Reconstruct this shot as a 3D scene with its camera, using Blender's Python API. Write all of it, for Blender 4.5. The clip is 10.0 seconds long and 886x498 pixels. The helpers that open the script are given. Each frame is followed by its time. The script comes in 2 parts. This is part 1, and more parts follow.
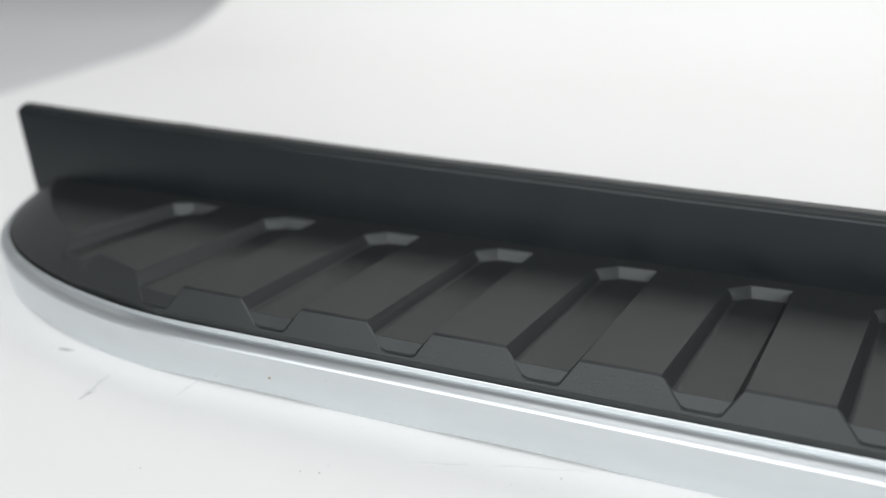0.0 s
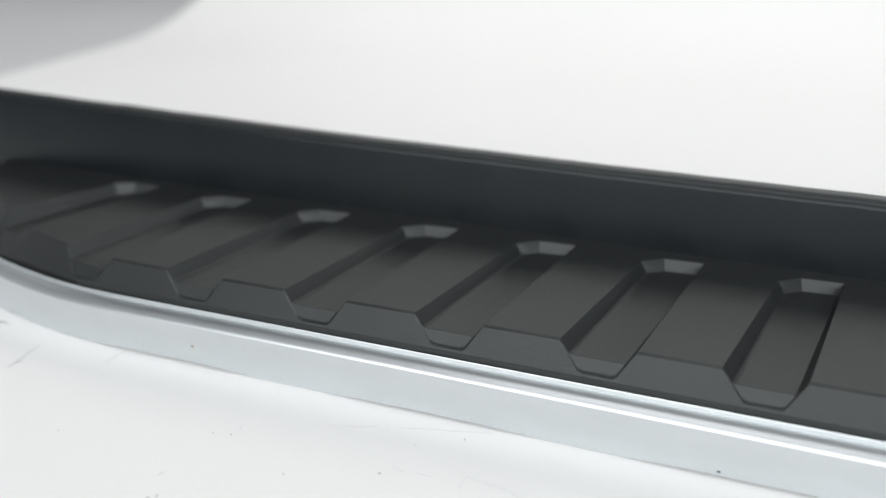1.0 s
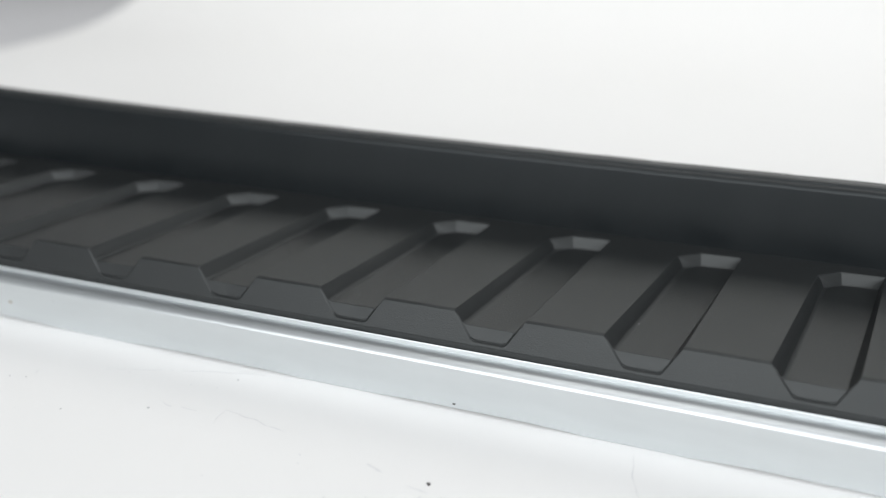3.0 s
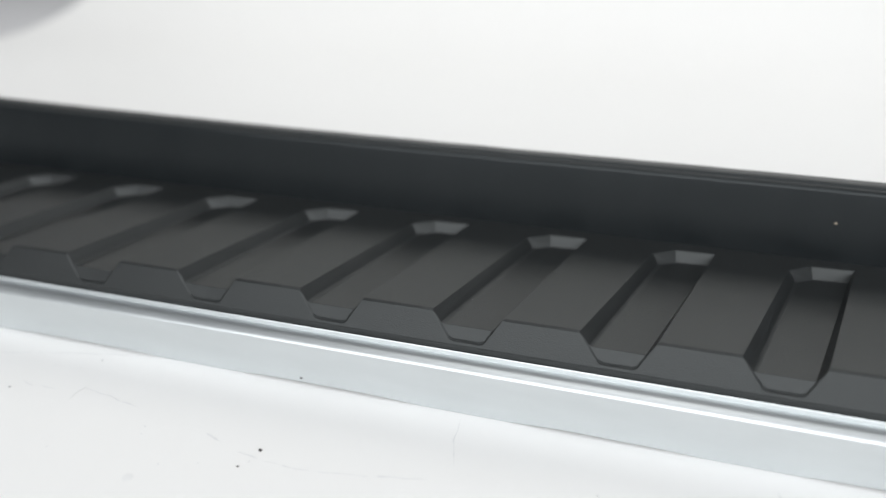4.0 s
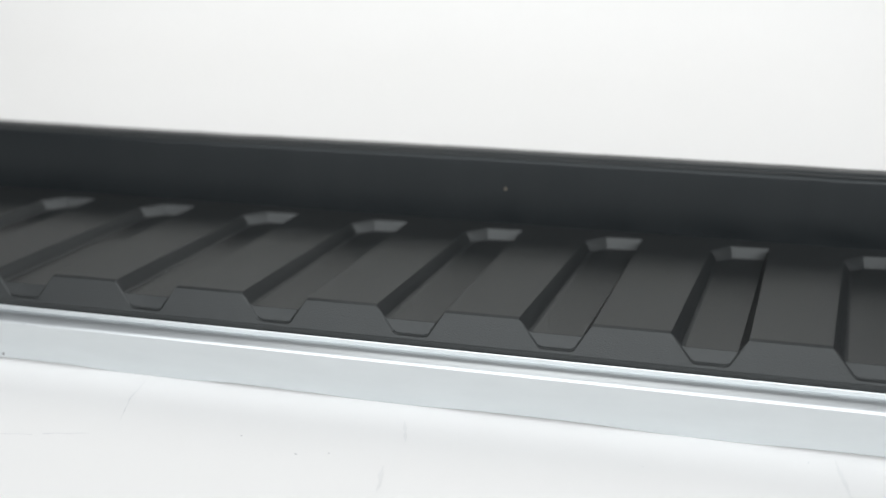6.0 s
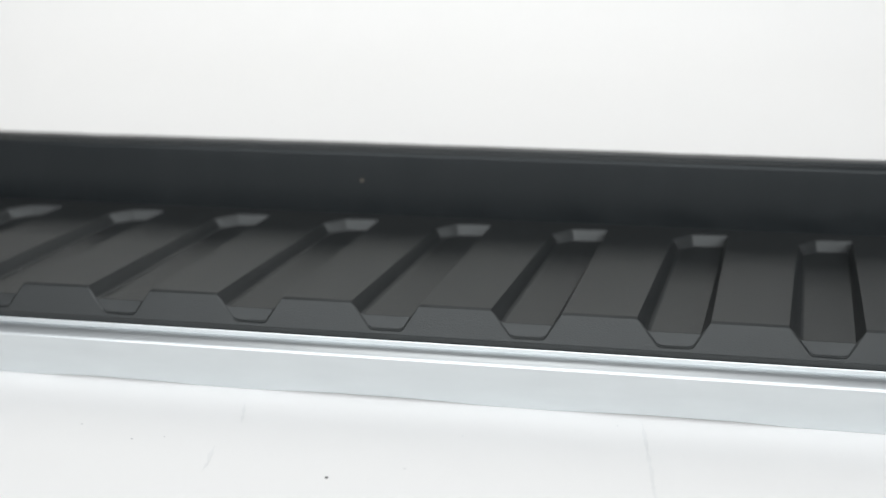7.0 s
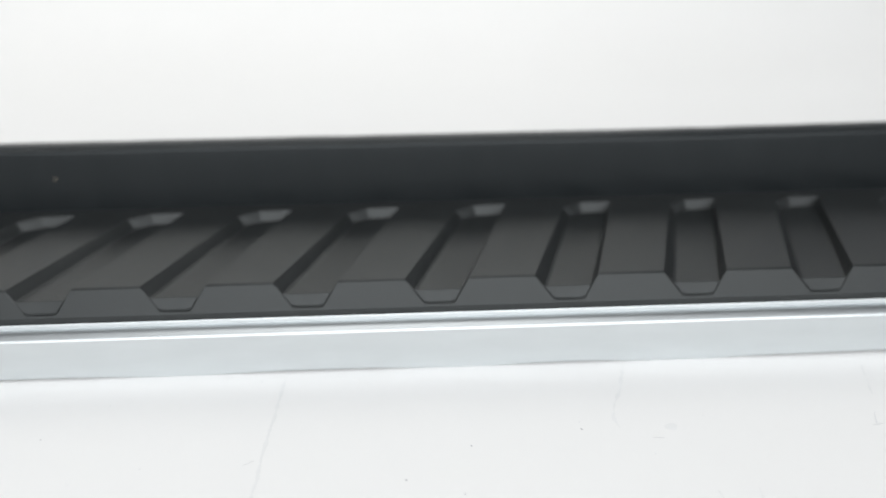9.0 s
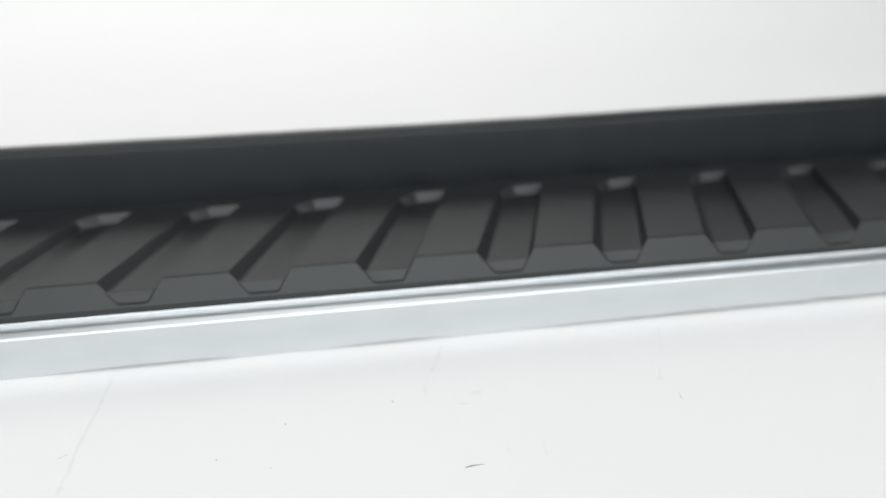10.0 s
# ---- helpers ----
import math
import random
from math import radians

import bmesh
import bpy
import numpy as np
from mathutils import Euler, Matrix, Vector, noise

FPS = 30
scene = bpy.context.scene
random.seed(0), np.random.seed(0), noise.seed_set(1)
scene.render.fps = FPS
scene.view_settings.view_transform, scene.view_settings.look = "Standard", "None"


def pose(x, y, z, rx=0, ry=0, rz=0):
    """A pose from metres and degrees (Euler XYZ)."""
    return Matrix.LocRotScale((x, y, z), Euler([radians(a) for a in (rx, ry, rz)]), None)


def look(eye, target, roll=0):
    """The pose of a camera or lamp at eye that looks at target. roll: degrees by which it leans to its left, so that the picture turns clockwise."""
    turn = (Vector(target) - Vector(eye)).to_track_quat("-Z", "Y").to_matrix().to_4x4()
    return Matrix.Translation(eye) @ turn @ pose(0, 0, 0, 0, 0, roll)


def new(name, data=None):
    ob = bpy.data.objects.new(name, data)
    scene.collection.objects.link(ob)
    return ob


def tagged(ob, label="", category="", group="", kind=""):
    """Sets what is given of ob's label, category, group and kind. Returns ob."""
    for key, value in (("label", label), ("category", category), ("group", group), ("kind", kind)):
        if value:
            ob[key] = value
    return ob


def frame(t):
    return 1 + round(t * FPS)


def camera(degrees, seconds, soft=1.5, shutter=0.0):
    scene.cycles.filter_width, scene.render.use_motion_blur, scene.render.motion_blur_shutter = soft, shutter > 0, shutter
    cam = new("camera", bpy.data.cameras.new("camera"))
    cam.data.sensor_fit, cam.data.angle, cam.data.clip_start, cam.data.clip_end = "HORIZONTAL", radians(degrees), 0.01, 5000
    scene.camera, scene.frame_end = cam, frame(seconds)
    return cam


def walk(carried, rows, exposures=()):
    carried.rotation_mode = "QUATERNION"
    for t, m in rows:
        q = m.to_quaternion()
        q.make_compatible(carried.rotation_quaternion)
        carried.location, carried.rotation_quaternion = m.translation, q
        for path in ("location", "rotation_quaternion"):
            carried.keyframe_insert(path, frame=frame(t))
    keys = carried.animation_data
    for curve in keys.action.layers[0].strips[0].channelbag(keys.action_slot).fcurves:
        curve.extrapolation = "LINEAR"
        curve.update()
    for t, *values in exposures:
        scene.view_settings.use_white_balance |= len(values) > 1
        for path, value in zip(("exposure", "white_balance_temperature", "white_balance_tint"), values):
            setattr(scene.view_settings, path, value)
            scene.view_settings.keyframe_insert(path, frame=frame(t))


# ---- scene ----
cam = camera(65.83, 10.0)
cam.data.dof.use_dof = True
cam.data.dof.focus_distance = 0.335
cam.data.dof.aperture_fstop = 2.7

walk(cam, [
    (0, pose(0.3015, -0.2650, 0.2415, 62.10, -0.42, 17.07)),
    (0.5, pose(0.3233, -0.2664, 0.2372, 62.13, -0.51, 16.99)),
    (1, pose(0.3474, -0.2685, 0.2337, 62.12, -0.58, 16.88)),
    (1.5, pose(0.3741, -0.2692, 0.2316, 61.99, -0.60, 16.91)),
    (2, pose(0.4032, -0.2701, 0.2300, 61.96, -0.51, 16.98)),
    (3.5, pose(0.5091, -0.2721, 0.2308, 62.04, -0.19, 16.15)),
    (4, pose(0.5483, -0.2734, 0.2316, 62.08, -0.21, 15.25)),
    (4.5, pose(0.5868, -0.2750, 0.2315, 62.13, -0.16, 14.01)),
    (5, pose(0.6243, -0.2763, 0.2323, 62.04, -0.10, 12.71)),
    (5.5, pose(0.6596, -0.2792, 0.2328, 62.10, -0.12, 11.14)),
    (7, pose(0.7662, -0.2915, 0.2341, 62.33, 0.21, 6.43)),
    (7.5, pose(0.8018, -0.2980, 0.2357, 62.24, 0.30, 4.60)),
    (8, pose(0.8373, -0.3051, 0.2359, 62.26, 0.34, 2.51)),
    (8.5, pose(0.8748, -0.3147, 0.2356, 62.37, 0.47, 0.31)),
    (9, pose(0.9116, -0.3261, 0.2349, 62.52, 0.70, -2.24)),
    (9.5, pose(0.9445, -0.3397, 0.2355, 62.56, 0.78, -5.22)),
    (10, pose(0.9756, -0.3549, 0.2366, 62.59, 0.82, -8.32)),
])

# ---- world and lights: a white photo studio ----
world = bpy.data.worlds.new("studio_world")
scene.world = world
world.use_nodes = True
world.node_tree.nodes["Background"].inputs[0].default_value = (0.9, 0.95, 1.0, 1)
world.node_tree.nodes["Background"].inputs[1].default_value = 0.12


def softbox(name, eye, target, sx, sy, watts, colour):
    data = bpy.data.lights.new(name, "AREA")
    data.shape, data.size, data.size_y, data.energy, data.color = "RECTANGLE", sx, sy, watts, colour
    ob = new(name, data)
    ob.matrix_world = look(eye, target)
    return ob


softbox("overhead_softbox", (0.7, 0.2, 2.75), (0.7, 0.35, 0.0), 2.0, 1.3, 11.5, (0.99, 0.99, 0.98))
softbox("back_softbox", (0.1, 1.2, 1.08), (0.1, 0.1, 0.0), 3.0, 0.45, 6.6, (1.0, 0.985, 0.94))
softbox("front_softbox", (1.0, -2.2, 1.65), (0.9, 0.2, 0.0), 4.6, 2.4, 95.5, (0.955, 0.977, 0.997))


# ---- materials ----
def nodes_of(name):
    mat = bpy.data.materials.new(name)
    mat.use_nodes = True
    nt = mat.node_tree
    return mat, nt, nt.nodes["Principled BSDF"]


def add_node(nt, kind, **values):
    nd = nt.nodes.new(kind)
    for key, value in values.items():
        nd.inputs[key.replace("_", " ")].default_value = value
    return nd


def noise_mix(nt, bsdf, scale, low, high, detail=4.0, rough=None, stretch=None):
    """Base colour that wanders between two tones with the place on the thing."""
    co = nt.nodes.new("ShaderNodeTexCoord")
    src = co.outputs["Object"]
    if stretch:
        mp = nt.nodes.new("ShaderNodeMapping")
        mp.inputs["Scale"].default_value = stretch
        nt.links.new(src, mp.inputs["Vector"])
        src = mp.outputs["Vector"]
    nz = add_node(nt, "ShaderNodeTexNoise", Scale=scale, Detail=detail)
    nt.links.new(src, nz.inputs["Vector"])
    ramp = nt.nodes.new("ShaderNodeValToRGB")
    ramp.color_ramp.elements[0].position, ramp.color_ramp.elements[1].position = 0.3, 0.7
    ramp.color_ramp.elements[0].color, ramp.color_ramp.elements[1].color = (*low, 1), (*high, 1)
    nt.links.new(nz.outputs["Fac"], ramp.inputs["Fac"])
    nt.links.new(ramp.outputs["Color"], bsdf.inputs["Base Color"])
    if rough:
        mr = nt.nodes.new("ShaderNodeMapRange")
        mr.inputs["To Min"].default_value, mr.inputs["To Max"].default_value = rough
        nt.links.new(nz.outputs["Fac"], mr.inputs["Value"])
        nt.links.new(mr.outputs["Result"], bsdf.inputs["Roughness"])
    return src


def bump(nt, bsdf, src, scale, strength, distance, detail=2.0, kind="noise"):
    if kind == "noise":
        tx = add_node(nt, "ShaderNodeTexNoise", Scale=scale, Detail=detail)
        out = tx.outputs["Fac"]
    else:
        tx = add_node(nt, "ShaderNodeTexVoronoi", Scale=scale)
        out = tx.outputs["Distance"]
    nt.links.new(src, tx.inputs["Vector"])
    bp = nt.nodes.new("ShaderNodeBump")
    bp.inputs["Strength"].default_value, bp.inputs["Distance"].default_value = strength, distance
    nt.links.new(out, bp.inputs["Height"])
    nt.links.new(bp.outputs["Normal"], bsdf.inputs["Normal"])


def make_plastic(name, low, high, rough, grain, sheen, tint, stretch=None, soft_edge=0.0):
    mat, nt, bsdf = nodes_of(name)
    bsdf.inputs["Specular IOR Level"].default_value = sheen
    src = noise_mix(nt, bsdf, 14.0, low, high, 6.0, rough, stretch)
    bump(nt, bsdf, src, 2300.0, grain, 0.0003, 3.0)
    bsdf.inputs["Specular Tint"].default_value = tint
    if soft_edge:
        bv = nt.nodes.new("ShaderNodeBevel")
        bv.samples = 6
        bv.inputs["Radius"].default_value = soft_edge
        nt.links.new(bv.outputs["Normal"], nt.nodes["Bump"].inputs["Normal"])
    return mat


tread_plastic = make_plastic("grained_black_plastic", (0.0108, 0.0124, 0.0132), (0.0142, 0.0158, 0.0164), (0.36, 0.43), 0.60, 0.60, (0.95, 0.99, 0.985, 1), (0.45, 1.0, 1.0), 0.0006)
flange_plastic = make_plastic("smooth_black_plastic", (0.0070, 0.0092, 0.0106), (0.0090, 0.0112, 0.0126), (0.26, 0.36), 0.0, 0.37, (0.94, 0.99, 1.0, 1), (3.0, 0.05, 0.05))

trim_metal, nt, bsdf = nodes_of("satin_anodised_aluminium")
bsdf.inputs["Metallic"].default_value = 1.0
src = noise_mix(nt, bsdf, 30.0, (0.695, 0.727, 0.738), (0.725, 0.757, 0.768), 5.0, (0.38, 0.43), (1, 4, 4))

paper_white, nt, bsdf = nodes_of("white_backdrop_sheet")
src = noise_mix(nt, bsdf, 2.2, (0.866, 0.862, 0.852), (0.882, 0.878, 0.868), 8.0, (0.5, 0.62))
bump(nt, bsdf, src, 26.0, 0.04, 0.002, 6.0)

wall_grey, nt, bsdf = nodes_of("studio_wall_paint")
noise_mix(nt, bsdf, 3.0, (0.74, 0.74, 0.745), (0.79, 0.79, 0.79), 6.0, (0.7, 0.85))
# darker tone for the unseen east wall, chosen to dim the groove sides' reflections
wall_dimming, nt, bsdf = nodes_of("reflection_dimming_wall_paint")
noise_mix(nt, bsdf, 3.0, (0.50, 0.50, 0.505), (0.56, 0.56, 0.565), 6.0, (0.7, 0.85))
ceiling_grey, nt, bsdf = nodes_of("studio_ceiling_paint")
noise_mix(nt, bsdf, 3.0, (0.38, 0.39, 0.40), (0.44, 0.45, 0.46), 6.0, (0.7, 0.85))
floor_grey, nt, bsdf = nodes_of("studio_floor_paint")
noise_mix(nt, bsdf, 2.0, (0.60, 0.60, 0.615), (0.66, 0.66, 0.675), 6.0, (0.4, 0.6))
scuff_grey, nt, bsdf = nodes_of("scuff_grey")
noise_mix(nt, bsdf, 160.0, (0.42, 0.42, 0.43), (0.66, 0.66, 0.66), 4.0, (0.6, 0.8))
smudge_grey, nt, bsdf = nodes_of("pale_smudge_grey")
noise_mix(nt, bsdf, 90.0, (0.805, 0.805, 0.80), (0.85, 0.85, 0.845), 4.0, (0.55, 0.7))
faint_grey, nt, bsdf = nodes_of("faint_scuff_grey")
noise_mix(nt, bsdf, 160.0, (0.75, 0.75, 0.755), (0.835, 0.835, 0.835), 4.0, (0.6, 0.8))
dirt_dark, nt, bsdf = nodes_of("dark_crumb")
noise_mix(nt, bsdf, 300.0, (0.05, 0.045, 0.045), (0.11, 0.10, 0.10), 3.0, (0.7, 0.9))
dust_tan, nt, bsdf = nodes_of("tan_dust")
noise_mix(nt, bsdf, 300.0, (0.34, 0.28, 0.21), (0.46, 0.40, 0.32), 3.0, (0.7, 0.9))


# ---- mesh helpers ----
def mesh_of(name, bm, material, sharp=35):
    me = bpy.data.meshes.new(name)
    bmesh.ops.recalc_face_normals(bm, faces=bm.faces)
    bm.to_mesh(me)
    bm.free()
    me.materials.append(material)
    for p in me.polygons:
        p.use_smooth = True
    me.set_sharp_from_angle(angle=radians(sharp))
    return me


def part(name, bm, material, parent=None, label="", sharp=35):
    ob = new(name, mesh_of(name, bm, material, sharp) if isinstance(bm, bmesh.types.BMesh) else bm)
    ob.parent = parent
    return tagged(ob, label)


def box(bm, x0, x1, y0, y1, z0, z1):
    v = [bm.verts.new((x, y, z)) for z in (z0, z1) for y in (y0, y1) for x in (x0, x1)]
    for f in ((0, 2, 3, 1), (4, 5, 7, 6), (0, 1, 5, 4), (2, 6, 7, 3), (0, 4, 6, 2), (1, 3, 7, 5)):
        bm.faces.new([v[i] for i in f])


def sweep_rows(bm, rows, close=False):
    """Quads between rows of points of equal length."""
    vs = [[bm.verts.new(p) for p in r] for r in rows]
    for a, b in zip(vs, vs[1:]):
        m = len(a)
        for i in range(m if close else m - 1):
            j = (i + 1) % m
            bm.faces.new((a[i], a[j], b[j], b[i]))
    return vs


# ---- the room round the set ----
X0, X1, Y0, Y1, HIGH = -3.2, 4.6, -3.4, 3.0, 3.0
bm = bmesh.new()
box(bm, X0, X1, Y0, Y1, -0.10, -0.012)
tagged(part("floor", bm, floor_grey), "grey painted studio floor under the backdrop sheet", "floor", kind="structure")
bm = bmesh.new()
box(bm, X0 - 0.15, X1 + 0.15, Y0 - 0.15, Y1 + 0.15, HIGH, HIGH + 0.12)
tagged(part("ceiling", bm, ceiling_grey), "plain grey studio ceiling", "ceiling", kind="structure")
for nm, b in (("wall_north", (X0, X1, Y1, Y1 + 0.15)), ("wall_south", (X0, X1, Y0 - 0.15, Y0)),
              ("wall_west", (X0 - 0.15, X0, Y0 - 0.15, Y1 + 0.15)), ("wall_east", (X1, X1 + 0.15, Y0 - 0.15, Y1 + 0.15))):
    bm = bmesh.new()
    box(bm, *b, -0.10, HIGH)
    # the east wall is out of view; its darker tone only shapes reflected light
    dark = nm == "wall_east"
    tagged(part(nm, bm, wall_dimming if dark else wall_grey), "plain %s painted studio wall" % ("unseen reflection-dimming grey" if dark else "white"), "wall", kind="structure")

# the white sheet: flat, then sweeping up behind
SHEET_L, SHEET_R, BEND, RADIUS = -0.50, 2.9, 0.69, 0.66
profile = [(-1.5, 0.0), (-0.4, 0.0), (0.2, 0.0), (BEND, 0.0)]
profile += [(BEND + RADIUS * math.sin(a), RADIUS - RADIUS * math.cos(a)) for a in [radians(5 * k) for k in range(1, 19)]]
profile += [(BEND + RADIUS, 1.5)]
bm = bmesh.new()
under = [(y + (0.006 if z > 0.3 else 0.0), z - (0.006 if z <= 0.3 else 0.0)) for y, z in reversed(profile)]
loop = profile + under
rows = [[(x, y, z) for y, z in loop] for x in (SHEET_L, 0.3, 1.1, 1.9, SHEET_R)]
vs = sweep_rows(bm, rows, close=True)
half = len(profile)
for end in (vs[0], vs[-1]):
    for i in range(half - 1):
        bm.faces.new((end[i], end[i + 1], end[2 * half - 2 - i], end[2 * half - 1 - i]))
tagged(part("backdrop", bm, paper_white, sharp=60), "white backdrop sheet, flat and then sweeping up behind", "backdrop", kind="structure")


# ---- the running board ----
PITCH, TOP = 0.072, 0.047
RIBS = 24
NOSE, STRAIGHT, FAR = -0.138, 0.090, 1.80
FOOT, DEEP = 0.107, -0.006
LIP_Y = -0.0085


def nose(x):
    """How far the outer edge swings back towards the rounded end."""
    u = min(max((STRAIGHT - x) / (STRAIGHT - NOSE), 0.0), 1.0)
    return 0.132 * (0.68 * u ** 2.37 + 0.32 * u ** 14)


def shoulder(x):
    """The same for the upper edge of the ribs."""
    u = min(max((STRAIGHT - x) / 0.204, 0.0), 1.0)
    return FOOT * (0.88 * u ** 2.0 + 0.12 * u ** 12)


def outward(x):
    """Direction square to the outer edge, in plan."""
    h = 1e-4
    slope = (nose(x + h) - nose(x - h)) / (2 * h) if x > NOSE + 3 * h else (nose(x + h) - nose(x)) / h
    size = math.hypot(slope, -1.0)
    return slope / size, -1.0 / size


def narrow(x):
    """How far the trim's upper band closes up round the end."""
    u = min(max((0.02 - x) / 0.12, 0.0), 1.0)
    return 0.0058 * u * u * (3 - 2 * u)


def sink(x):
    """How far the tread's lower edge settles on the trim round the end."""
    return 0.0024 * (narrow(x) / 0.0058) ** 0.6


def bent(p, grow=1.2):
    """A point of the straight tread, carried round the rounded end."""
    x, y, z = p
    k = min(max((z + 0.0138) / 0.0138, 0.0), 1.0)
    shift = (1 - k) * nose(x) + k * shoulder(x)
    back = min(max(1 - y / FOOT, 0.0), 1.08)
    nx, ny = outward(x)
    out = grow * narrow(x) * (1 - k) * back
    return (x + nx * out, y + shift * back + ny * out, z + TOP - sink(x) * max(1 - 2 * k, 0.0))


# one groove: right upper edge starts at the origin
A0, ATIP = (0.0, 0.0, 0.0), (0.0324, 0.0985, 0.0)
B0, TL, KT = (-0.0352, 0.0, 0.0), (-0.0022, 0.0900, 0.0), (0.0106, 0.0976, 0.0)
FL, FR = (-0.0298, -0.0018, DEEP), (-0.0041, -0.0018, DEEP)
BL, KB, BR = (0.0016, 0.0876, DEEP), (0.0118, 0.0938, DEEP), (0.0298, 0.0950, DEEP)
C0, D0, M0 = (-0.0244, -0.0063, -0.0125), (-0.0079, -0.0063, -0.0125), (-0.0162, -0.0063, -0.0125)
M1 = (-0.0173, -0.0018, DEEP)
CS, DS, MS = (-0.0242, -0.0052, -0.0113), (-0.0081, -0.0052, -0.0113), (-0.0162, -0.0052, -0.0113)
CV, DV, MV = (-0.0243, -0.0052, -0.0123), (-0.0080, -0.0052, -0.0123), (-0.0162, -0.0052, -0.0123)
W0, W1 = (-0.0323, -0.0008, -0.0024), (-0.0002, 0.0889, -0.0020)


def between(p, q, t):
    return tuple(a + (b - a) * t for a, b in zip(p, q))


# the hollow between the wall's foot and the floor
F1, F2 = between(FL, W0, 0.30), between(FL, M1, 0.15)
G1, G2 = between(BL, W1, 0.30), between(BL, KB, 0.18)
FM, GM = between(FL, between(F1, F2, 0.5), 0.5), between(BL, between(G1, G2, 0.5), 0.5)
FACE = (-0.0070, -0.0138)
TUCK = (-0.0068, -0.0141)
BASE = (-0.0076, -0.0180)
EDGE = 0.0016


def rounded(p, a, b, r=0.0018):
    """Three points that round the corner p of the groove's mouth."""
    u = (Vector(a) - Vector(p)).normalized() * r
    w = (Vector(b) - Vector(p)).normalized() * r
    p = Vector(p)
    return [tuple(p + u), tuple(p + (u + w) * 0.27), tuple(p + w)]


def rib_mesh(x0, warp, first=False):
    """Half a groove, a rib, and half the next groove; the first groove runs out with no lip."""
    bm = bmesh.new()
    made = {}

    def at(p, step=0):
        q = (p[0] + step * PITCH, p[1], p[2])
        key = tuple(round(c, 6) for c in q)
        if key not in made:
            w = bent((q[0] + x0, q[1], q[2])) if warp else (q[0] + x0, q[1], q[2] + TOP)
            made[key] = bm.verts.new((w[0] - x0, w[1], w[2]))
        return made[key]

    def key_of(p, step):
        return tuple(round(c, 6) for c in (p[0] + step * PITCH, p[1], p[2]))

    n = 1
    slope = EDGE / 0.0985
    a1 = (A0[0] + (ATIP[0] - A0[0]) * slope, EDGE, 0.0)
    b1 = (B0[0] + (TL[0] - B0[0]) * EDGE / 0.09, EDGE, 0.0)
    a0, b0 = (A0[0], A0[1], -0.0006), (B0[0], B0[1], -0.0006)
    c0, cv, cs = (rounded(p, b0, (M0[0], p[1], p[2])) for p in (C0, CV, CS))
    d0, dv, ds = (rounded(p, a0, (M0[0], p[1], p[2])) for p in (D0, DV, DS))
    ms = MS
    fr, br = FR, BR
    if first:
        dv, ds, ms = d0, d0, M0
        fr, br = between(FR, M1, 0.55), between(BR, KB, 0.4)
    faces = [
        [at(M1), at(fr), at(br), at(KB)],
        [at(fr), at(a0), at(a1), at(ATIP), at(br)],
        [at(KB), at(br), at(ATIP), at(KT)],
        [at(ms), at(ds[2]), at(ds[1]), at(ds[0]), at(fr), at(M1)],
        [at(d0[0]), at(a0), at(fr)] + ([] if first else [at(ds[0]), at(dv[0])]),
        [at(a1), at(b1, n), at(TL, n), at(KT, n), at((KT[0], FOOT, 0), n), at((KT[0], FOOT, 0)), at(KT), at(ATIP)],
        [at(a0), at(b0, n), at(b1, n), at(a1)],
        [at(b0, n), at(W0, n), at(W1, n), at(TL, n), at(b1, n)],
        [at(W0, n), at(F1, n), at(G1, n), at(W1, n)],
        [at(F1, n), at(FM, n), at(GM, n), at(G1, n)],
        [at(FM, n), at(F2, n), at(G2, n), at(GM, n)],
        [at(G1, n), at(GM, n), at(G2, n), at(KB, n), at(KT, n), at(TL, n), at(W1, n)],
        [at(F2, n), at(M1, n), at(KB, n), at(G2, n)],
        [at(cs[0], n), at(cs[1], n), at(cs[2], n), at(MS, n), at(M1, n), at(F2, n), at(FM, n), at(F1, n)],
        [at(b0, n), at(c0[0], n), at(cv[0], n), at(cs[0], n), at(F1, n), at(W0, n)],
        [at(d0[2]), at(d0[1]), at(d0[0]), at(a0), at(b0, n), at(c0[0], n), at(c0[1], n), at(c0[2], n), at(M0, n),
         at((M0[0], *FACE), n), at((M0[0], *FACE)), at(M0)],
        [at((M0[0], *FACE)), at((M0[0], *FACE), n), at((M0[0], *TUCK), n), at((M0[0], *TUCK))],
        [at((M0[0], *TUCK)), at((M0[0], *TUCK), n), at((M0[0], *BASE), n), at((M0[0], *BASE))],
    ]
    slots = [(c0 + [M0], cv + [MV], n), (cv + [MV], cs + [MS], n)]
    if not first:
        slots += [(d0 + [M0], dv + [MV], 0), (dv + [MV], ds + [MS], 0)]
    for front, deep, st in slots:
        for k in range(3):
            faces.append([at(front[k], st), at(front[k + 1], st), at(deep[k + 1], st), at(deep[k], st)])
    for f in faces:
        bm.faces.new(f)
    bmesh.ops.recalc_face_normals(bm, faces=bm.faces)
    if sum(f.normal.z * f.calc_area() for f in bm.faces) < 0:
        bmesh.ops.reverse_faces(bm, faces=bm.faces)
    slot = {at(p, st) for p in cs + cv + ([] if first else ds + dv) + [MS, MV] for st in (0, 1) if key_of(p, st) in made}
    soft = [{at(p, 1), at(q, 1)} for p, q in ((W0, W1), (F1, G1), (FM, GM), (F2, G2))]
    hard = [e for e in bm.edges if set(e.verts) not in soft and len(e.link_faces) == 2 and e.calc_face_angle() > radians(12) and not (set(e.verts) & slot)]
    bmesh.ops.bevel(bm, geom=hard, offset=0.0012, segments=3, profile=0.5, affect="EDGES", clamp_overlap=True)
    me = bpy.data.meshes.new("rib")
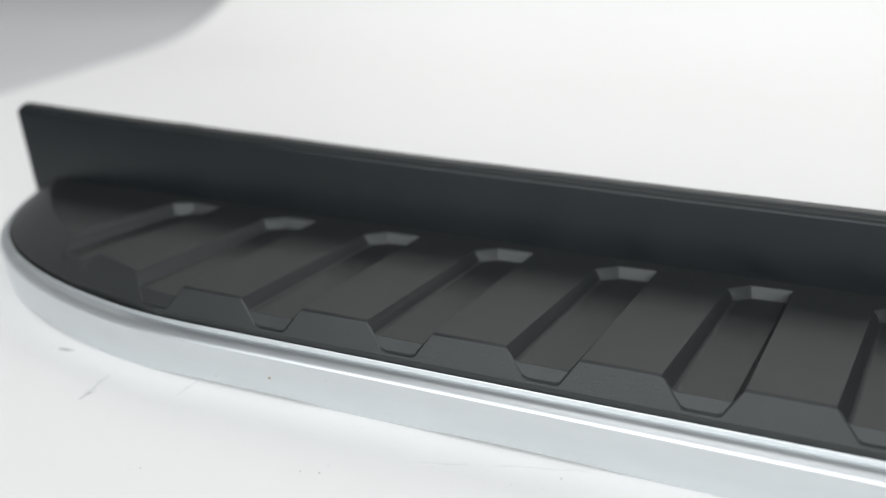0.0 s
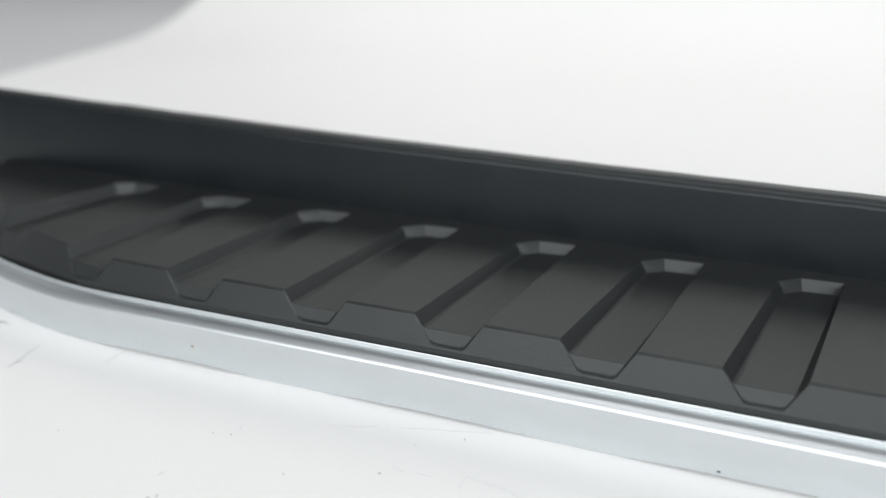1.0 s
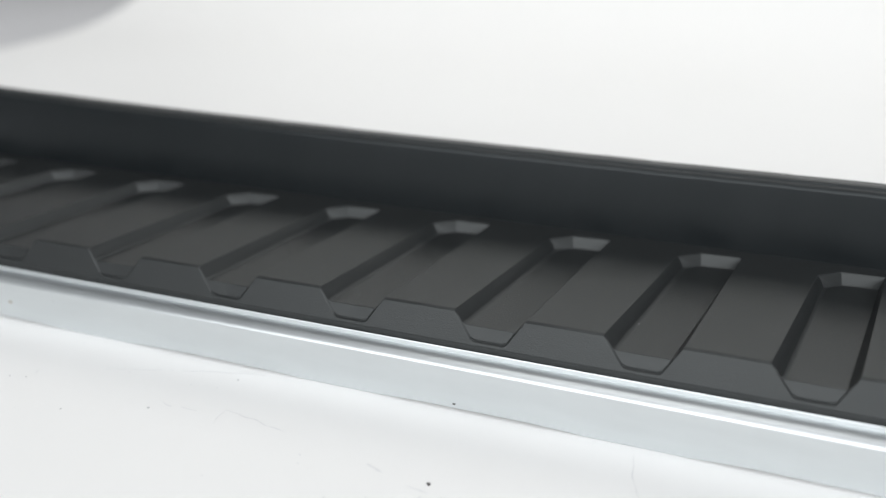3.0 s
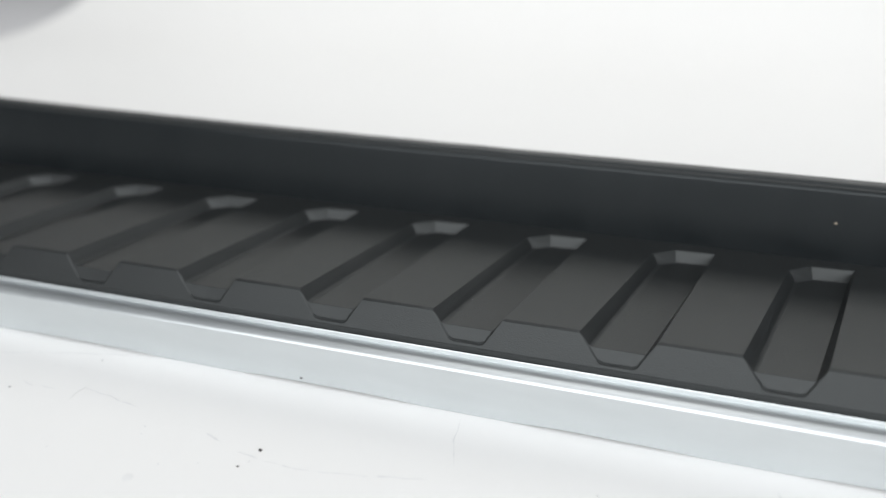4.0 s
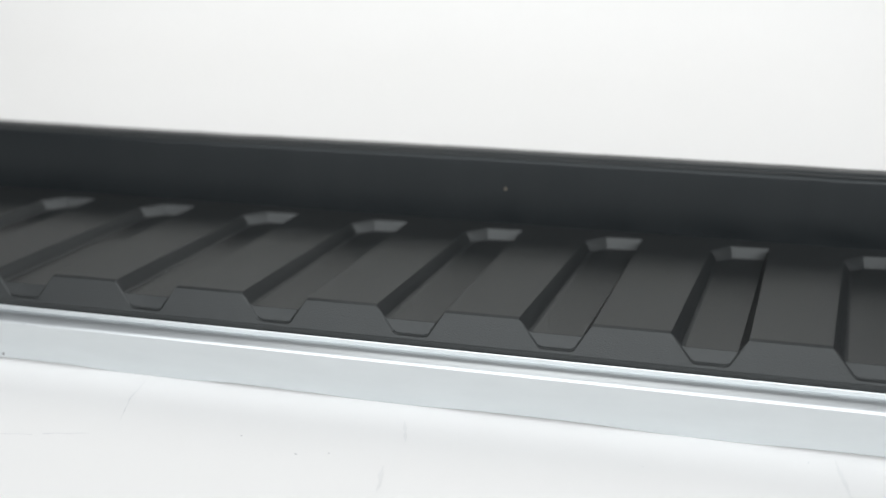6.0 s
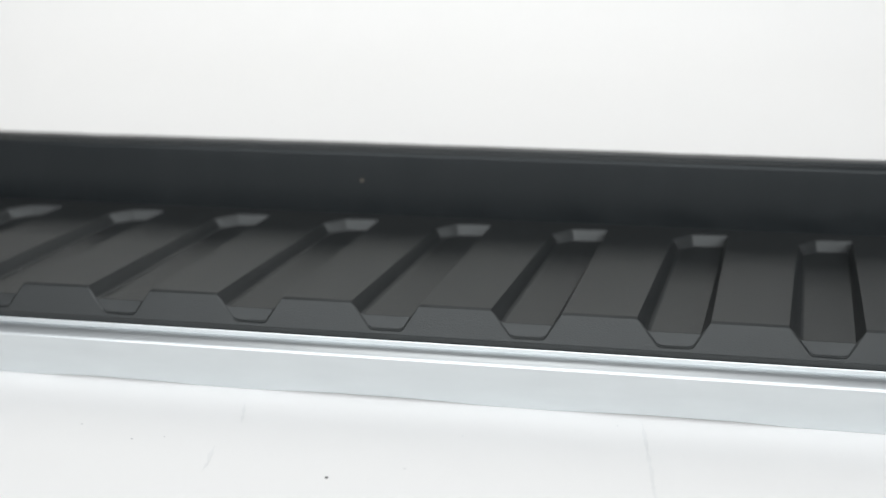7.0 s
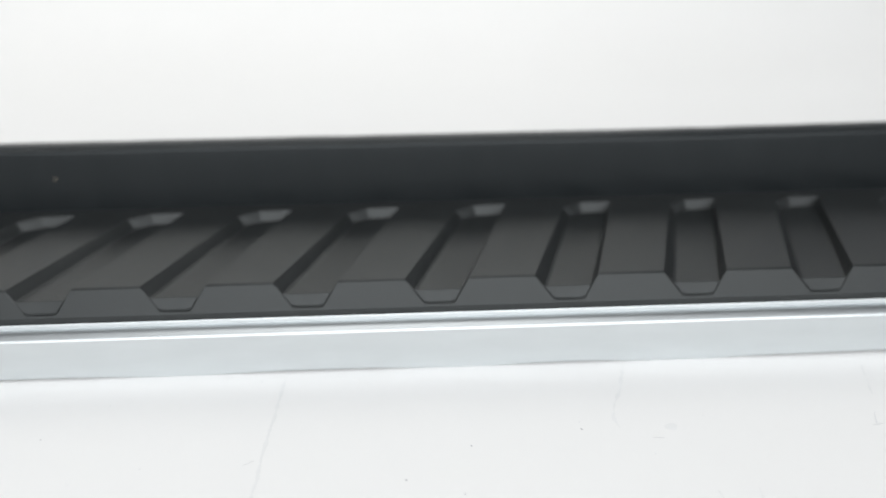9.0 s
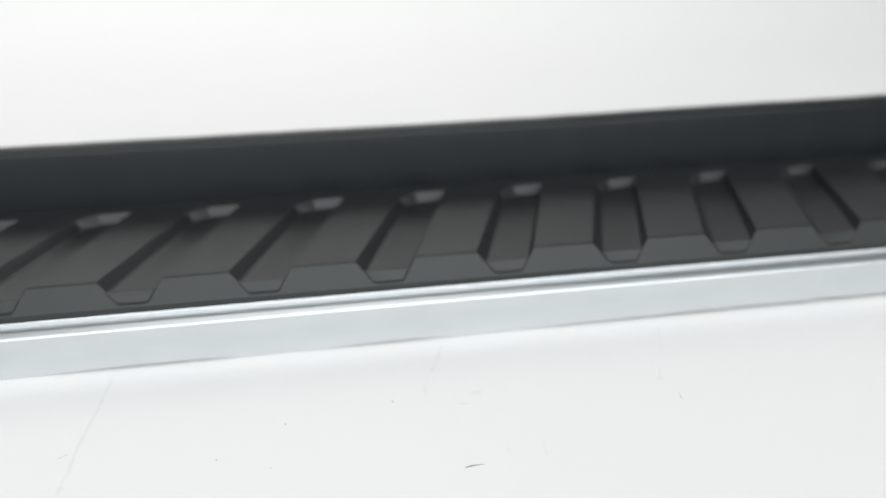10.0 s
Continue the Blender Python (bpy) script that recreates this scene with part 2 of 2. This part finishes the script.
    bm.to_mesh(me)
    bm.free()
    me.materials.append(tread_plastic)
    me.set_sharp_from_angle(angle=radians(40))
    for p in me.polygons:
        p.use_smooth = p.area < 5e-5 or (p.normal.x > 0.1 and p.normal.z > 0.3) or (first and p.normal.x < -0.1 and p.normal.z > 0.3)
    return me


board = new("running_board")
tagged(board, "black ribbed car running board with silver trim on white sheet", "running board")

LEFT, RIGHT = NOSE + 0.002, FAR
straight_rib = rib_mesh(0.0, False)
for i in range(0, RIBS):
    x = i * PITCH
    me = straight_rib if x - 0.02 > STRAIGHT else rib_mesh(x, True, i == 0)
    rib = part("rib", me, None, board)
    rib.location = (x, 0, 0)

# the rounded end beyond the first groove
bm = bmesh.new()
INNER_END, COLUMNS = -0.112, 18
b0 = (B0[0], 0.0, 0.0)
top = [bent(TL), bent(KT), (KT[0], FOOT, TOP), (INNER_END, FOOT, TOP)]
inner, outer, tuck, low = [], [], [], []
for q in range(COLUMNS + 1):
    s = q / COLUMNS
    xi = B0[0] + (INNER_END - B0[0]) * s
    xo = C0[0] + (LEFT - C0[0]) * s ** 0.9
    inner.append((xi, shoulder(xi), TOP))
    yo = (1 - s) * bent((xo, *FACE), 0.0)[1] + s * (FACE[0] + nose(xo))
    nx, ny = outward(xo)
    grow = 1.2 * narrow(xo)
    xp, yp = xo + nx * grow, yo + ny * grow
    outer.append((xp, yp, TOP + FACE[1] - sink(xo)))
    tuck.append((xp - nx * 0.0003, yp - ny * 0.0003, TOP + TUCK[1] - sink(xo)))
    low.append((xp - nx * 0.0003, yp - ny * 0.0003, TOP + BASE[1] - sink(xo)))
vi = [bm.verts.new(p) for p in inner]
mid = [bm.verts.new((a[0] * 0.55 + b[0] * 0.45, a[1] * 0.55 + b[1] * 0.45, a[2] * 0.55 + b[2] * 0.45 + 0.0003)) for a, b in zip(inner, outer)]
c0 = [bm.verts.new(bent(q)) for q in rounded(C0, b0, (M0[0], C0[1], C0[2]))]
mid[0].co = vi[0].co.lerp(c0[0].co, 0.5)
vo = [bm.verts.new(p) for p in outer]
vk = [bm.verts.new(p) for p in tuck]
vl = [bm.verts.new(p) for p in low]
vt = [bm.verts.new(p) for p in top]
for a, b in ((vi, mid), (mid, vo), (vo, vk), (vk, vl)):
    for i in range(COLUMNS):
        bm.faces.new([a[i]] + ([c0[0]] if a is mid and i == 0 else []) + [b[i], b[i + 1], a[i + 1]])
bm.faces.new([vi[0]] + vt + list(reversed(vi[1:])))
# wall of the first groove under this end
kb, m1, m0, w0, w1 = [bm.verts.new(bent(p)) for p in (KB, M1, M0, W0, W1)]
hollow = []
for foot, wall, flat in ((FL, W0, M1), (BL, W1, KB)):
    foot = (foot[0], foot[1], foot[2] - 0.0022)
    p, q = Vector(between(foot, wall, 0.3)), Vector(between(foot, flat, 0.9))
    hollow.append([bm.verts.new(bent(p.lerp(Vector(foot), t).lerp(Vector(foot).lerp(q, t), t))) for t in (0.0, 0.2, 0.4, 0.6, 0.8, 1.0)])
ff, fb = hollow
bm.faces.new((vi[0], w0, w1, vt[0]))
bm.faces.new((w0, ff[0], fb[0], w1))
for k in range(5):
    bm.faces.new((ff[k], ff[k + 1], fb[k + 1], fb[k]))
bm.faces.new([w1] + fb + [kb, vt[1], vt[0]])
bm.faces.new((ff[-1], m1, kb, fb[-1]))
bm.faces.new(c0 + [m0, m1] + ff[::-1])
bm.faces.new((vi[0], mid[0], c0[0], ff[0], w0))
# the strip under the groove's mouth
mouth = [bm.verts.new(bent((M0[0], *p))) for p in (FACE, TUCK, BASE)]
bm.faces.new(c0 + [m0, mouth[0], vo[0]])
bm.faces.new((vo[0], mouth[0], mouth[1], vk[0]))
bm.faces.new((vk[0], mouth[1], mouth[2], vl[0]))
bmesh.ops.recalc_face_normals(bm, faces=bm.faces)
part("end_cap", bm, tread_plastic, board, "smooth rounded end of the black tread", 20)

# hidden body under the tread
bm = bmesh.new()
under_line = [(LEFT + 0.01 + (RIGHT - LEFT - 0.01) * (k / 60) ** 1.6) for k in range(61)]
rows = [[(x, nose(x) + 0.004, 0.001), (x, nose(x) + 0.004, 0.027), (x, FOOT + 0.012, 0.027), (x, FOOT + 0.012, 0.001)] for x in under_line]
vs = sweep_rows(bm, rows, close=True)
bm.faces.new(vs[0])
bm.faces.new(vs[-1])
part("support_rail", bm, flange_plastic, board, "dark hollow support under the tread")

# upright flange along the back
flange = [(FOOT - 0.0006, -0.004), (FOOT + 0.0056, 0.0380), (FOOT + 0.0059, 0.0390), (FOOT + 0.0065, 0.0398), (FOOT + 0.0074, 0.0404),
          (FOOT + 0.0086, 0.0407), (FOOT + 0.0096, 0.0408), (FOOT + 0.0098, 0.0409), (FOOT + 0.0100, 0.0416), (FOOT + 0.0104, 0.0419),
          (FOOT + 0.0140, 0.0422), (FOOT + 0.0178, 0.0424), (FOOT + 0.0184, 0.0418), (FOOT + 0.0185, -TOP + 0.001), (FOOT - 0.0006, -TOP + 0.001)]
bm = bmesh.new()
rows = []
for x in [LEFT + 0.001 + (RIGHT - LEFT - 0.002) * k / 240 for k in range(241)]:
    lift = 0.0004 * noise.noise((x * 9.0, 0.3, 0.0)) + 0.0003 * noise.noise((x * 40.0, 0.9, 0.0))
    lift += 0.0078 * (max(0.4 - x, 0.0) / 0.53) ** 1.8 + 0.0022 * min(max((x - 1.05) / 0.35, 0.0), 1.0) ** 1.3
    lift += 0.0006 * math.exp(-((x + 0.003) / 0.007) ** 2)
    lean = 0.005 * max(0.0, 1 - (x - LEFT) / 0.05)
    rows.append([(x - lean * max(z, 0.0) / 0.04, y, TOP + z + lift * max(z, 0.0) / 0.0427) for y, z in flange])
vs = sweep_rows(bm, rows, close=True)
bm.faces.new(vs[0])
bm.faces.new(vs[-1])
part("back_flange", bm, flange_plastic, board, "smooth upright black flange", 50)

# silver trim round the outer edge; its uneven lower lip dips to the sheet at these places
TOUCH = (-0.09, 0.035, 0.19, 0.337, 0.492, 0.620, 0.776, 0.929, 1.053)
trim_profile = [(-0.0040, -0.0215), (-0.0007, -0.0178), (-0.0005, -0.0169), (-0.0002, -0.0167), (0.0000, -0.0169), (0.0001, -0.0173), (0.00025, -0.0179),
                (0.0005, -0.0190), (0.0021, -0.0191), (0.0033, -0.01920), (0.0048, -0.01935), (0.0058, -0.01960), (0.0067, -0.0200),
                (0.0076, -0.0205), (0.0083, -0.0210), (0.0087, -0.0214), (0.0090, -0.0218), (0.0091, -0.0225), (0.00905, -0.0229), (0.0091, -0.0233),
                (0.0091, -0.0280), (0.0094, -0.0350), (0.0092, None), (0.0072, None), (0.0060, -0.0300), (-0.0040, -0.0250)]
path = [LEFT + (STRAIGHT + 0.03 - LEFT) * (k / 46) ** 1.25 for k in range(47)]
path += [STRAIGHT + 0.03 + (RIGHT - STRAIGHT - 0.03) * k / 150 for k in range(1, 151)]
bm = bmesh.new()
rows = []
for x in path:
    nx, ny = outward(x)
    wide = 1 - narrow(x) / 0.0092
    flare = 0.55 * narrow(x)
    wave = 0.0016 - 0.0021 * max(math.exp(-((x - d) / 0.034) ** 2) for d in TOUCH) + 0.0004 * noise.noise((x * 31.0, 5.1, 0.0)) + 0.0007 * min(max((x - 1.12) / 0.1, 0.0), 1.0)
    fill = 0.0010 * narrow(x) / 0.0058
    reach = [(0.0092 - (0.0092 - d) * wide + flare * max(d, 0.0) / 0.0092, z + fill if z is not None and 0.0004 < d and z > -0.0219 else z) for d, z in trim_profile]
    rows.append([(x + nx * d, LIP_Y + nose(x) + ny * d, TOP + z if z is not None else max(wave, 0.0002)) for d, z in reach])
vs = sweep_rows(bm, rows, close=True)
bm.faces.new(vs[0])
bm.faces.new(vs[-1])
part("trim", bm, trim_metal, board, "satin silver aluminium edge trim", 31)


# ---- dirt on the sheet, the trim and the flange ----
def speck(x, y, size, material, label, z=0.0, tall=0.5, flat_to=None, stretch=1.25):
    """A small uneven crumb; flat_to turns it on to an upright face."""
    bm = bmesh.new()
    bmesh.ops.create_icosphere(bm, subdivisions=2, radius=1.0)
    for v in bm.verts:
        k = 1 + 0.45 * noise.noise(v.co * 1.3 + Vector((x * 91, y * 57, 0)))
        v.co = Vector((v.co.x * size * stretch * k, v.co.y * size * k, v.co.z * size * tall * k))
    ob = part("dirt_speck", bm, material)
    tagged(ob, label, "dirt speck", "dirt specks")
    ob.location = (x, y, z + (size * tall * 0.75 if not flat_to else 0.0))
    if flat_to:
        ob.rotation_euler = (radians(flat_to), 0, 0)
    return ob


def scuff(points, width, material, label, gap=-0.38):
    """A thin uneven stroke on the sheet."""
    pts = [Vector((*p, 0.0)) for p in points]
    line = []
    for a, b in zip(pts, pts[1:]):
        steps = max(2, int((b - a).length / 0.0015))
        line += [a.lerp(b, k / steps) for k in range(steps)]
    line.append(pts[-1])
    bm = bmesh.new()
    runs = [[]]
    for k, p in enumerate(line):
        d = (line[min(k + 1, len(line) - 1)] - line[max(k - 1, 0)]).normalized()
        side = Vector((-d.y, d.x, 0))
        end = min(1.0, k / 4, (len(line) - 1 - k) / 4)
        if noise.noise((p.x * 260, p.y * 260, 8.3)) < gap:
            runs.append([])
            continue
        w = 0.85 * width * max(0.08, end) * max(0.15, 0.75 + 1.1 * noise.noise((p.x * 420, p.y * 420, 1.7)))
        drift = side * 0.0008 * noise.noise((p.x * 130, p.y * 130, 4.1))
        runs[-1].append([p + drift + side * w + Vector((0, 0, 0.0001)), p + drift + Vector((0, 0, 0.0002)), p + drift - side * w + Vector((0, 0, 0.0001))])
    for run in runs:
        if len(run) > 1:
            sweep_rows(bm, run)
    ob = part("scuff_mark", bm, material)
    return tagged(ob, label, "scuff mark", "scuff marks")


DARK, PALE = "small dark crumb of dirt on the white sheet", "tiny grey speck of dirt on the white sheet"
speck(0.405, -0.067, 0.0008, dirt_dark, DARK)
speck(0.400, -0.0787, 0.0005, dirt_dark, DARK)
speck(0.257, -0.0608, 0.0006, scuff_grey, PALE)
speck(0.688, -0.0739, 0.0006, dirt_dark, DARK)
for x, y, size in ((0.099, -0.0815, 0.0004), (0.171, -0.0608, 0.0004), (0.180, -0.0590, 0.0005), (0.167, -0.1036, 0.0007), (0.170, -0.1014, 0.0006), (0.216, -0.0739, 0.0005),
                   (0.288, -0.0287, 0.0005), (0.558, -0.0527, 0.0004), (0.588, -0.0599, 0.0005), (0.603, -0.0568, 0.0004), (0.722, -0.0647, 0.0004), (0.932, -0.0796, 0.0005),
                   (0.987, -0.0710, 0.0006), (0.901, -0.0996, 0.0005), (0.927, -0.1089, 0.0004)):
    speck(x, y, size * 0.7, scuff_grey, PALE, tall=0.3, stretch=1.9).rotation_euler.z = 400 * x
for x, y, size in ((0.0203, -0.0290, 0.0006), (0.0945, -0.0839, 0.0004), (0.1867, -0.0251, 0.0005), (0.1817, -0.0538, 0.0005), (0.1212, -0.0665, 0.0004), (0.1825, -0.0253, 0.0004),
                   (0.1708, -0.0280, 0.0004), (0.2290, -0.0397, 0.0005), (0.2665, -0.0391, 0.0006), (0.2808, -0.0371, 0.0005), (0.1937, -0.0798, 0.0004), (0.3435, -0.0674, 0.0006),
                   (0.3450, -0.0723, 0.0005), (0.3646, -0.0869, 0.0006), (0.3816, -0.0817, 0.0005), (0.4035, -0.0747, 0.0006), (0.3079, -0.0913, 0.0005), (0.4118, -0.0974, 0.0006),
                   (0.7465, -0.0409, 0.0005), (0.8219, -0.0255, 0.0006), (0.7776, -0.0866, 0.0005), (0.7481, -0.0948, 0.0005), (0.9869, -0.0659, 0.0005), (1.0180, -0.0891, 0.0004),
                   (1.0500, -0.0642, 0.0004)):
    speck(x, y, size * 0.7, faint_grey, "faint tiny speck of dirt on the white sheet", tall=0.2, stretch=1.7).rotation_euler.z = 300 * x
speck(1.0315, -0.0715, 0.0024, smudge_grey, "pale grey smudge on the white sheet", tall=0.05)
speck(0.3564, -0.0973, 0.0022, smudge_grey, "pale grey smudge on the white sheet", tall=0.05)
# spots on the trim and the flange
speck(0.1321, -0.0180, 0.0008, dust_tan, "tan speck stuck to the silver trim", z=0.0128, tall=0.3, flat_to=90)
speck(0.0987, -0.0178, 0.0006, scuff_grey, "grey speck stuck to the silver trim", z=0.0060, tall=0.3, flat_to=90)
speck(0.4026, -0.0179, 0.0006, dirt_dark, "dark speck stuck to the silver trim", z=0.0039, tall=0.3, flat_to=90)
speck(0.1648, -0.0178, 0.0003, scuff_grey, "grey speck stuck to the silver trim", z=0.0189, tall=0.3, flat_to=90)
speck(0.6679, 0.1099, 0.0007, dust_tan, "tan dust speck on the black flange", z=0.0690, tall=0.3, flat_to=90)
speck(0.4844, 0.0235, 0.0002, scuff_grey, "pale dust grain lying in a groove", z=TOP + DEEP, tall=0.6)

MARK, FAINT, LINE = "grey scuff mark on the white sheet", "faint grey scuff on the white sheet", "long thin scratch across the white sheet"
SMEAR = "pale grey smear on the white sheet"
scuff([(0.0360, -0.0507), (0.0374, -0.0440), (0.0359, -0.0380)], 0.0015, scuff_grey, MARK)
scuff([(0.0350, -0.0520), (0.0372, -0.0440), (0.0362, -0.0360), (0.0368, -0.0225)], 0.0020, faint_grey, FAINT)
scuff([(-0.0331, -0.0236), (-0.0257, -0.0207)], 0.0016, faint_grey, FAINT)
scuff([(-0.0146, -0.0170), (-0.0102, -0.0172), (0.0020, -0.0165)], 0.0013, scuff_grey, "grey dirty scuff beside the rounded trim")
scuff([(0.0826, -0.0331), (0.0848, -0.0240), (0.0865, -0.0170)], 0.0012, faint_grey, FAINT)
scuff([(0.1365, -0.0566), (0.1370, -0.0532)], 0.0006, faint_grey, FAINT)
scuff([(0.2152, -0.0424), (0.2216, -0.0400)], 0.0004, faint_grey, FAINT)
scuff([(0.1721, -0.0585), (0.1727, -0.0566)], 0.0005, faint_grey, FAINT)
scuff([(0.1826, -0.0560), (0.1812, -0.0518)], 0.0007, faint_grey, FAINT)
scuff([(0.2945, -0.0646), (0.2934, -0.0558), (0.2957, -0.0504)], 0.0006, smudge_grey, SMEAR)
scuff([(0.6333, -0.0293), (0.6365, -0.0436)], 0.0022, smudge_grey, SMEAR, -9)
scuff([(0.6296, -0.0600), (0.6310, -0.0706), (0.6303, -0.0776)], 0.0016, smudge_grey, SMEAR)
scuff([(1.1301, -0.0757), (1.1343, -0.0760)], 0.0006, faint_grey, FAINT)
scuff([(1.1528, -0.0518), (1.1577, -0.0555), (1.1576, -0.0656)], 0.0009, smudge_grey, SMEAR)
scuff([(1.1009, -0.1151), (1.1029, -0.1166)], 0.0008, faint_grey, FAINT)
scuff([(1.0384, -0.1123), (1.0393, -0.1170), (1.0432, -0.1189)], 0.0007, faint_grey, FAINT)
scuff([(0.1625, -0.0915), (0.1665, -0.0850)], 0.0006, scuff_grey, MARK)
scuff([(0.2590, -0.0545), (0.2655, -0.0560), (0.2721, -0.0552), (0.2815, -0.0562)], 0.0004, faint_grey, LINE)
scuff([(0.220, -0.0395), (0.267, -0.0277), (0.300, -0.0205)], 0.0003, faint_grey, LINE)
scuff([(0.294, -0.0509), (0.313, -0.0532), (0.331, -0.0569)], 0.0004, faint_grey, LINE)
scuff([(0.372, -0.0625), (0.384, -0.0670)], 0.0013, faint_grey, FAINT)
scuff([(0.394, -0.0700), (0.411, -0.0725), (0.424, -0.0734), (0.451, -0.0698), (0.485, -0.0635)], 0.00035, faint_grey, LINE)
scuff([(0.490, -0.0200), (0.490, -0.0365), (0.494, -0.0526)], 0.0004, faint_grey, LINE)
scuff([(0.8340, -0.0220), (0.8342, -0.0467), (0.8330, -0.0804), (0.8330, -0.1150)], 0.0011, smudge_grey, "long soft smear across the white sheet", -0.7)
scuff([(0.825, -0.0870), (0.832, -0.0822)], 0.0004, scuff_grey, MARK)
scuff([(1.021, -0.0200), (1.0165, -0.0353), (1.008, -0.0532), (1.0051, -0.0625), (1.0060, -0.0715)], 0.0011, smudge_grey, "long soft smear across the white sheet", -0.7)
scuff([(1.1540, -0.0227), (1.1469, -0.0435), (1.1437, -0.0530)], 0.0009, smudge_grey, SMEAR)
scuff([(1.1375, -0.0653), (1.1325, -0.0746), (1.1365, -0.0752)], 0.0006, faint_grey, FAINT)
scuff([(1.0165, -0.1232), (1.0205, -0.1226), (1.0255, -0.1220)], 0.0015, dirt_dark, "dark short scuff mark on the white sheet", -9)
scuff([(1.057, -0.1120), (1.056, -0.1220)], 0.0007, faint_grey, FAINT)
scuff([(1.138, -0.0875), (1.137, -0.0940)], 0.0014, scuff_grey, MARK)
scuff([(1.020, -0.0785), (1.0255, -0.0792)], 0.0004, scuff_grey, MARK)
